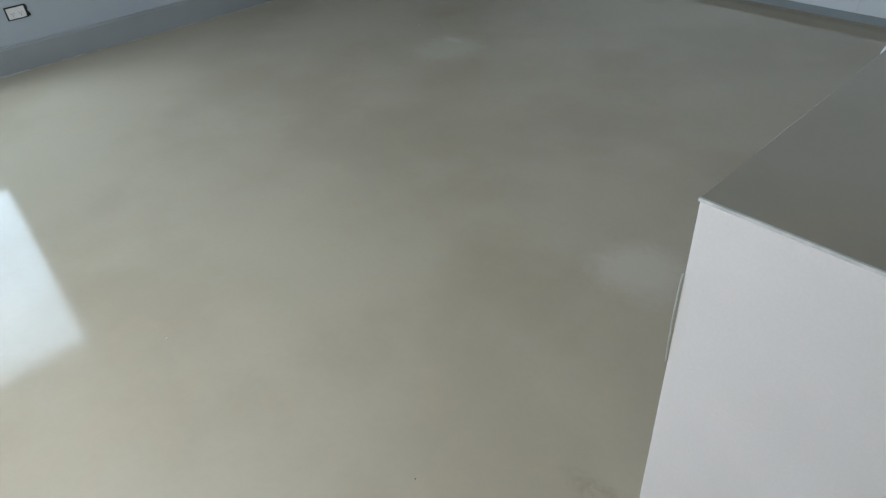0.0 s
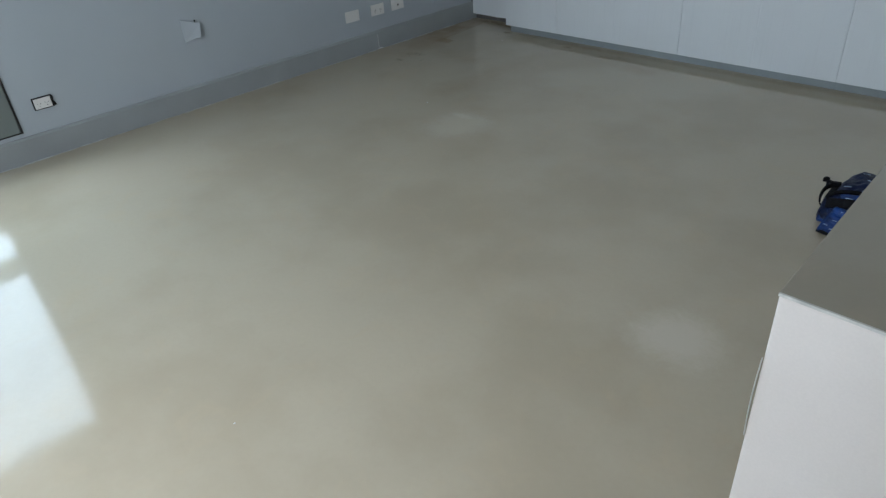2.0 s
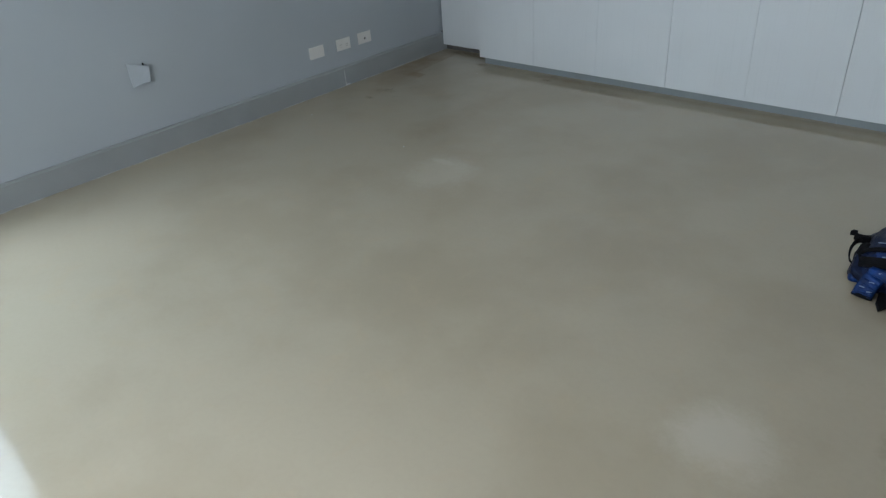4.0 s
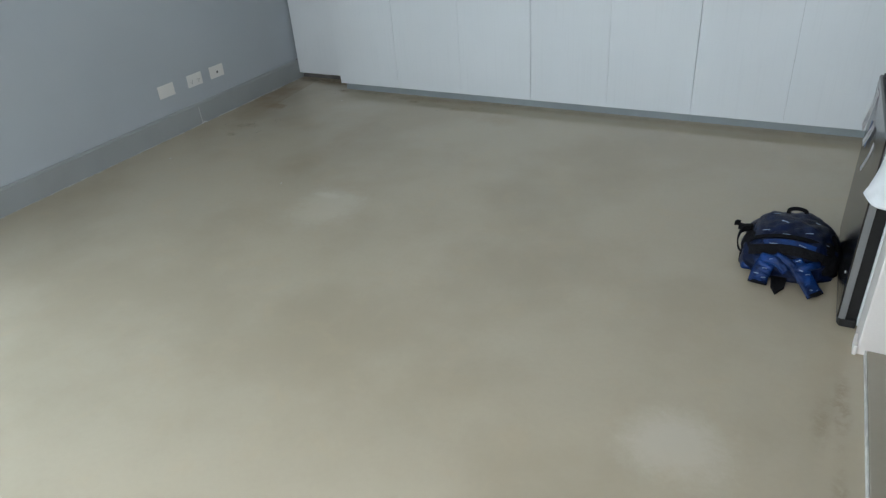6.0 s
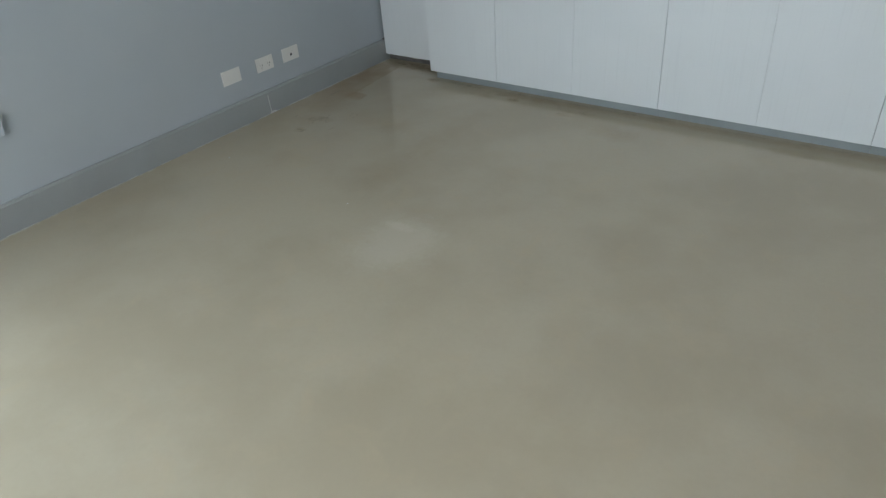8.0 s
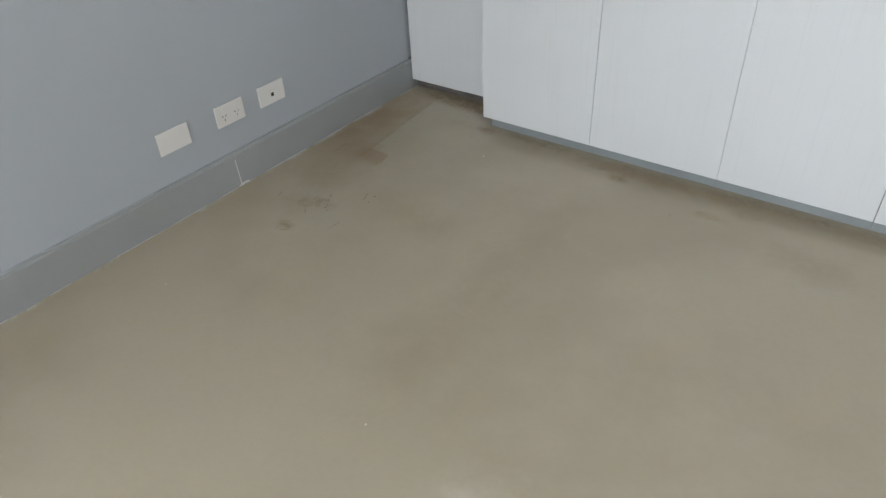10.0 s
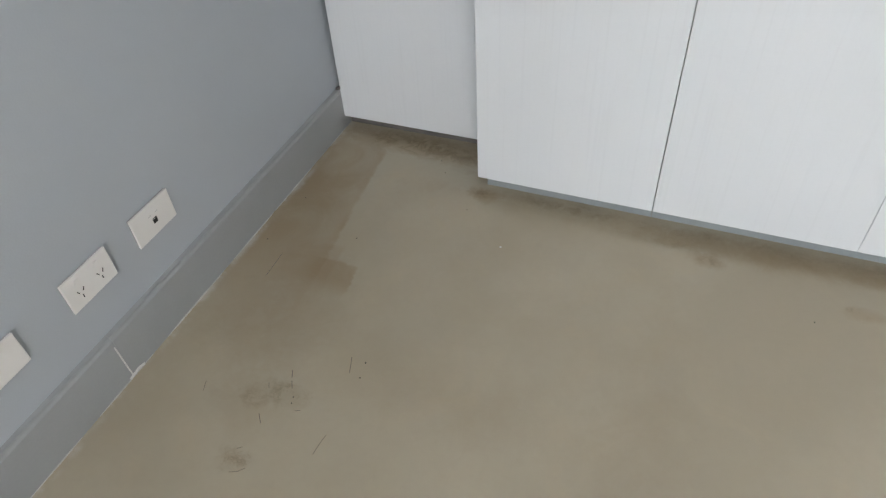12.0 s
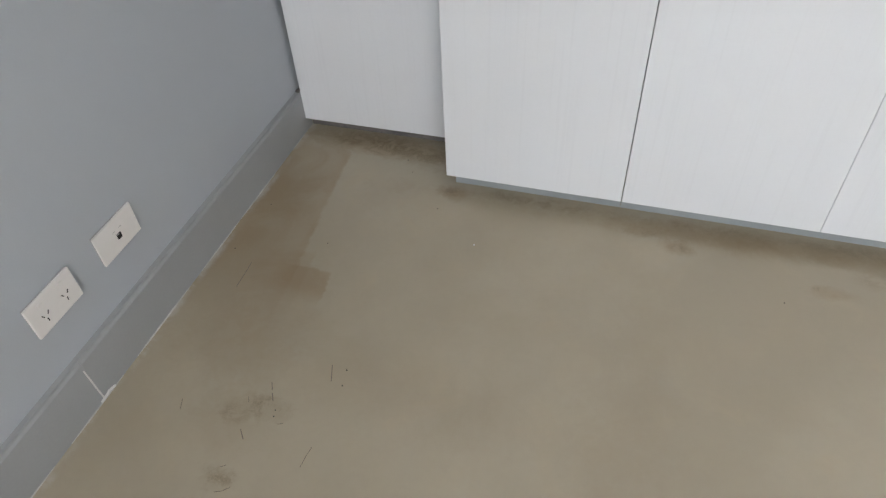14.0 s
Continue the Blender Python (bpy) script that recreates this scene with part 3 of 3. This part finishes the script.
# ---- white cloth on the bench ----
def rounded(cx, cy, cz, rx, ry, rz, power=0.62, seed=0.0, wrinkle=0.008, nu=44, nv=26, flat=None):
    """A soft cushion-like body with wrinkles."""
    bm = bmesh.new()

    def at(a, b):
        def f(c):
            return math.copysign(abs(c) ** power, c)
        p = Vector((rx * f(math.cos(b)) * f(math.cos(a)), ry * f(math.cos(b)) * f(math.sin(a)), rz * f(math.sin(b))))
        w = noise.noise(Vector((p.x * 14, p.y * 14, p.z * 18 + seed))) + 0.5 * noise.noise(Vector((p.x * 40, p.y * 40, p.z * 40 + seed)))
        p = p * (1 + wrinkle / max(rx, ry) * w * 2)
        p += Vector((cx, cy, cz))
        if flat is not None:
            p.z = max(p.z, flat)
        return p
    rows = [[bm.verts.new(at(2 * math.pi * i / nu, math.pi * (j / nv - 0.5))) for i in range(nu)] for j in range(1, nv)]
    for r0, r1 in zip(rows, rows[1:]):
        for i in range(nu):
            bm.faces.new((r0[i], r0[(i + 1) % nu], r1[(i + 1) % nu], r1[i]))
    for row, b in ((rows[0], -math.pi / 2), (rows[-1], math.pi / 2)):
        v = bm.verts.new(at(0, b))
        for i in range(nu):
            bm.faces.new((row[i], row[(i + 1) % nu], v))
    bmesh.ops.recalc_face_normals(bm, faces=bm.faces)
    return bm, at


def cloth_piece(width, length, place, seed, thick=0.006):
    """A hanging, folded cloth; place(u, v) gives the point for u across and v along."""
    bm = bmesh.new()
    nu, nv = 26, 30
    rows = []
    for j in range(nv + 1):
        row = []
        for i in range(nu + 1):
            u, v = i / nu, j / nv
            p = Vector(place(u, v))
            p += noise.noise_vector(Vector((u * 4, v * 5, seed))) * 0.007
            row.append(bm.verts.new(p))
        rows.append(row)
    for j in range(nv):
        for i in range(nu):
            bm.faces.new((rows[j][i], rows[j][i + 1], rows[j + 1][i + 1], rows[j + 1][i]))
    bmesh.ops.recalc_face_normals(bm, faces=bm.faces)
    bmesh.ops.solidify(bm, geom=bm.faces, thickness=thick)
    return bm


def lower_lobe(u, v):
    # leaves the bench top and hangs out over its room-side edge, with a drooping tip
    start = Vector((3.60 - 0.055 * u, -2.11 + 0.25 * u, 0.722 - 0.03 * u * u))
    end = Vector((3.545, -2.015, 0.605)) * (1 - u) ** 2 + 2 * u * (1 - u) * Vector((3.432, -1.975, 0.548)) + Vector((3.508, -1.872, 0.640)) * u * u
    p = start.lerp(end, v)
    p.x -= 0.010 * math.sin(math.pi * min(1, v * 1.1)) * (0.4 + 0.6 * u)
    p.z += 0.022 * math.sin(math.pi * v) + 0.006 * math.sin(u * 9 + v * 4)
    return p


def towel_heap():
    """Bunched part of the cloth that stands on the bench and leans over its edge."""
    bm = rounded(3.640, -1.965, 0.765, 0.138, 0.085, 0.066, power=0.62, seed=4.0, wrinkle=0.022, nu=64, nv=40)[0]
    for v in bm.verts:
        k = noise.noise(Vector((v.co.x * 9, v.co.y * 16, v.co.z * 7)))
        v.co += Vector((0.4 * k, 0.5 * k, k)) * 0.020
        v.co.z += 0.25 * (v.co.x - 3.60)
        if v.co.x > 3.56:
            v.co.z = max(v.co.z, BZ + 0.001)
    return bm


towel = thing("towel", (3.7, -1.95, 0.711), "crumpled white cloth draped over the bench edge", "towel")
part("fold", cloth_piece(1, 1, lower_lobe, 1.0, 0.008), CLOTH, towel, smooth=True)
part("crumpled_fold", towel_heap(), CLOTH, towel, smooth=True)
GREYPRINT = material("faded_grey_print", (0.42, 0.42, 0.43), 0.95, spread=0.4, scale=60, bump=0.1, spec=0.1)
for size in (0.045, 0.085):
    loop = [lower_lobe(0.30 + size * math.cos(a * 0.5), 0.40 + 1.2 * size * math.sin(a * 0.5)) + Vector((-0.004, -0.012, 0.011)) for a in range(2, 11)]
    part("faded_print", sweep(loop, 0.006, 0.001, (-0.4, -0.6, 0.6)), GREYPRINT, towel, "faded grey curved print")


def blue_cloth(u, v):
    y = -2.33 + 0.11 * u
    return Vector((3.672 + 0.16 * v + 0.03 * abs(u - 0.3), y, 0.712 + 0.02 * math.sin(v * 5) * (0.4 + u) + 0.006 * math.sin(u * 14)))


tagged(part("folded_cloth", cloth_piece(1, 1, blue_cloth, 3.0, 0.004), material("pale_blue_cloth", (0.50, 0.60, 0.78), 0.9, spread=0.1, scale=30, bump=0.4), smooth=True), "pale blue crumpled cloth lying on the bench", "cloth")


# ---- backpack on the floor ----
def padded(points, width, thick, normal, seed, wrinkle=0.006, across=8):
    """A crumpled padded band that follows points: pillowed across and creased along."""
    bm = bmesh.new()
    pts = smooth_line(points, 7)
    rings = []
    for i, p in enumerate(pts):
        d = (pts[min(i + 1, len(pts) - 1)] - pts[max(i - 1, 0)]).normalized()
        side = d.cross(Vector(normal)).normalized()
        up = side.cross(d).normalized()
        ring = []
        for face in (1, -1):
            for k in range(across + 1):
                f = (k / across - 0.5) * face
                puff = (1 - (2 * f) ** 4) * 0.5 + 0.12
                crease = noise.noise(Vector((i * 0.55, f * 4 + face, seed))) * wrinkle
                q = p + side * (f * width) + up * (face * thick * puff + crease)
                q.z = max(q.z, 0.002 + (0.004 if face > 0 else 0))
                ring.append(bm.verts.new(q))
        rings.append(ring)
    n = len(rings[0])
    for a, b in zip(rings, rings[1:]):
        for k in range(n):
            bm.faces.new((a[k], a[(k + 1) % n], b[(k + 1) % n], b[k]))
    bm.faces.new(rings[0][::-1])
    bm.faces.new(rings[-1])
    bmesh.ops.recalc_face_normals(bm, faces=bm.faces)
    return bm


def backpack():
    ob = thing("backpack", (3.355, -1.34, 0), "navy blue backpack with white dashes lying on the floor", "backpack")
    cx, cy, rx, ry, rz = 3.360, -1.256, 0.156, 0.176, 0.142

    def on(dx, angle, out=0.0):
        """A point on the domed body: dx across it, angle up from its near foot."""
        k = max(0.0, 1 - (abs(dx) / rx) ** 2.7) ** 0.37
        a = radians(angle)
        c, h = math.cos(a), math.sin(a)
        c, h = math.copysign(abs(c) ** 0.74, c), abs(h) ** 0.74
        return Vector((cx + dx, cy - (ry * k + out) * c, (rz * k + out) * h))

    bm, at = rounded(cx, cy, 0.0, rx, ry, rz, power=0.74, seed=2.0, flat=0.003, wrinkle=0.011, nu=72, nv=48)
    body = part("main_compartment", bm, NYLON, ob, smooth=True)

    def band(name, d0, d1, angle, width, mat, out=0.004, thick=0.008, bow=0.0, label=""):
        pts = []
        for i in range(13):
            k = i / 12
            pts.append(on(d0 + (d1 - d0) * k, angle + bow * math.sin(math.pi * k), out))
        a = radians(angle)
        return part(name, sweep(pts, width, thick, (0, -math.cos(a), math.sin(a))), mat, ob, label)

    def dash(parent, dx, angle, turn, out, length=0.024):
        a = radians(angle)
        nrm = Vector((0, -math.cos(a), math.sin(a)))
        d = Vector((math.cos(turn), math.sin(turn) * math.sin(a), math.sin(turn) * math.cos(a)))
        p = on(dx, angle, out)
        part("printed_dash", sweep([p - d * length / 2, p + nrm * 0.001, p + d * length / 2], 0.0024, 0.0014, nrm), PRINT, parent)

    for dx, angle, turn in ((-0.03, 88, -0.4), (0.07, 92, -0.5), (-0.085, 72, 0.3), (-0.02, 66, 0.0), (0.05, 74, 0.2), (-0.06, 100, 0.3), (0.105, 62, -0.2)):
        dash(body, dx, angle, turn, 0.006)
    band("zip_band", -0.135, 0.135, 57, 0.012, WEB, 0.004, 0.008, 6, "black zip band")
    strip = band("front_pocket", -0.085, 0.075, 46, 0.030, STRAPBLUE, 0.004, 0.012, 4, "brighter blue pocket strip")
    for dx, angle, turn in ((-0.055, 47, 0.1), (0.035, 49, -0.3)):
        dash(strip, dx, angle, turn, 0.013)
    band("zip_band", -0.125, 0.12, 33, 0.034, WEB, 0.006, 0.012, 8, "black zip band")
    panel = band("lower_pocket", -0.100, 0.060, 15, 0.045, NYLON, 0.006, 0.016, 6, "navy lower pocket")
    # slack shoulder straps bunched against the lower pocket
    for seed, pts, w in ((3.0, [on(-0.085, 24, 0.012), on(-0.035, 22, 0.028), on(0.000, 12, 0.030)], 0.030), (5.0, [on(-0.04, 30, 0.012), on(0.005, 22, 0.026), on(0.045, 10, 0.022)], 0.026),
                         (8.0, [on(0.095, 26, 0.010), on(0.055, 20, 0.028), on(0.015, 12, 0.026)], 0.026)):
        part("strap_fold", padded(pts, w, 0.014, (0, -0.8, 0.6), seed), STRAPBLUE, ob, "crumpled bright blue strap", smooth=True)
    for dx, angle, turn in ((-0.05, 24, 0.2), (0.03, 27, 0.4), (-0.01, 17, -0.9)):
        dash(panel, dx, angle, turn, 0.030, 0.016)
    part("side_pocket", rounded(cx - 0.118, cy - 0.095, 0.0, 0.030, 0.040, 0.050, power=0.9, seed=6.0, flat=0.003, nu=24, nv=16)[0], STRAPBLUE, ob, "bright blue lower corner", smooth=True)
    part("side_pocket", rounded(cx + 0.096, cy - 0.040, 0.0, 0.066, 0.100, 0.126, power=0.86, seed=9.0, flat=0.003, nu=32, nv=22)[0], WEB, ob, "black side pocket", smooth=True)
    part("side_pocket", rounded(cx - 0.115, cy - 0.040, 0.0, 0.045, 0.085, 0.100, power=0.86, seed=4.0, flat=0.003, nu=28, nv=20)[0], WEB, ob, "black side pocket", smooth=True)
    part("grab_handle", sweep(smooth_line([on(-0.025, 108), on(-0.022, 108, 0.014), on(0.004, 108, 0.020), on(0.030, 108, 0.015), on(0.033, 108)]), 0.014, 0.005, (0, -1, 0.3)), WEB, ob, "black grab handle")

    def strap(points, width, dash_at):
        st = part("shoulder_strap", padded(points, width, 0.012, (0.05, -0.45, 1), width * 100), STRAPBLUE, ob, "bright blue padded strap", smooth=True)
        for x, y, z, turn in dash_at:
            d = Vector((math.cos(turn), math.sin(turn), -0.3 * math.sin(turn))) * 0.008
            part("printed_dash", sweep([Vector((x, y, z)) - d, Vector((x, y, z + 0.001)), Vector((x, y, z)) + d], 0.0026, 0.0014, (0, -0.4, 1)), PRINT, st)
        tip = [Vector(p) for p in points[-2:]]
        part("strap_end", padded([tip[0].lerp(tip[1], 0.8), tip[1] + (tip[1] - tip[0]) * 0.10], width * 1.03, 0.014, (0.05, -0.45, 1), 2.0, 0.002), WEB, st, "black bound strap end", smooth=True)

    strap([(3.378, -1.425, 0.085), (3.405, -1.455, 0.062), (3.432, -1.482, 0.034), (3.458, -1.506, 0.011)], 0.056, ((3.425, -1.463, 0.060, 0.6), (3.440, -1.502, 0.026, 0.2), (3.402, -1.462, 0.070, -0.5), (3.462, -1.492, 0.024, 0.9)))
    strap([(3.300, -1.425, 0.070), (3.288, -1.448, 0.048), (3.281, -1.468, 0.026), (3.279, -1.487, 0.010)], 0.060, ((3.292, -1.456, 0.052, 0.1), (3.270, -1.470, 0.036, -0.2), (3.295, -1.478, 0.028, 0.3)))
    # pointed black flap between the straps
    part("hip_flap", prism([(3.318, -1.43), (3.368, -1.43), (3.364, -1.490), (3.339, -1.538), (3.322, -1.495)], 0.002, 0.014, 0.003), WEB, ob, "black pointed webbing flap")
    part("side_strap", sweep(smooth_line([(3.228, -1.225, 0.066), (3.198, -1.25, 0.080), (3.186, -1.285, 0.062), (3.196, -1.32, 0.036), (3.224, -1.33, 0.020)]), 0.020, 0.005, (1, 0.2, 0.2)), WEB, ob, "black side strap loop")
    part("buckle", prism([(3.178, -1.235), (3.203, -1.241), (3.230, -1.230), (3.226, -1.210), (3.198, -1.220), (3.180, -1.215)], 0.068, 0.090, 0.003), WEB, ob, "black buckle")
    part("ladder_buckle", prism([(3.162, -1.228), (3.180, -1.223), (3.184, -1.211), (3.168, -1.213)], 0.078, 0.098, 0.003), WEB, ob)


backpack()


# ---- small marks on the floor ----
def crumb(x, y, size, mat, seed):
    bm = bmesh.new()
    bmesh.ops.create_icosphere(bm, subdivisions=1, radius=size, matrix=Matrix.Translation((x, y, size * 0.45)) @ Matrix.Diagonal((1, 1.3, 0.5, 1)))
    for v in bm.verts:
        v.co += noise.noise_vector(v.co * 300 + Vector((seed, 0, 0))) * size * 0.4
    return part("crumb", bm, mat)


for i, (x, y) in enumerate([(0.634, -0.187), (0.260, -1.316), (2.45, -3.42), (1.090, -1.372)]):
    tagged(crumb(x, y, 0.0028, SEAL, i), "tiny pale crumb of plaster on the floor", "crumb", group="crumbs on the floor")
DIRT = material("dark_grit", (0.07, 0.06, 0.045), 0.9)
for i, (x, y) in enumerate([(3.235, -3.226), (1.349, -0.198), (0.372, -0.76), (0.368, -0.746), (0.477, -0.657), (0.471, -0.618), (0.055, -0.346), (0.276, -0.271), (0.066, -0.168), (0.506, -0.078), (0.363, 0.104), (0.393, 0.055)]):
    tagged(crumb(x, y, 0.0017, DIRT, i), "tiny dark speck of grit on the floor", "grit", group="grit on the floor")
SCUFF = material("brown_scuff", (0.17, 0.14, 0.11), 0.8)
for width, pts in (
        (0.0016, [(0.436, -0.614), (0.443, -0.633), (0.45, -0.653)]),
        (0.0016, [(0.331, -0.687), (0.34, -0.704)]),
        (0.0016, [(0.344, -0.711), (0.354, -0.728)]),
        (0.0016, [(0.321, -0.803), (0.337, -0.822)]),
        (0.0010, [(0.3, -0.731), (0.307, -0.743)]),
        (0.0010, [(0.17, -0.772), (0.179, -0.795)]),
        (0.0010, [(0.474, -0.802), (0.471, -0.824), (0.47, -0.846)]),
        (0.0010, [(0.387, -0.774), (0.397, -0.769)]),
        (0.0010, [(0.337, -0.933), (0.351, -0.927), (0.362, -0.916)]),
        (0.0010, [(0.323, -0.886), (0.332, -0.879)]),
        (0.0010, [(0.12, -0.379), (0.122, -0.422), (0.123, -0.463)]),
        ):
    tagged(part("scuff_mark", sweep([(x, y, 0.0004) for x, y in pts], width, 0.0006), SCUFF), "thin dark scuff scratched into the floor", "scuff mark", group="scuffs on the floor")
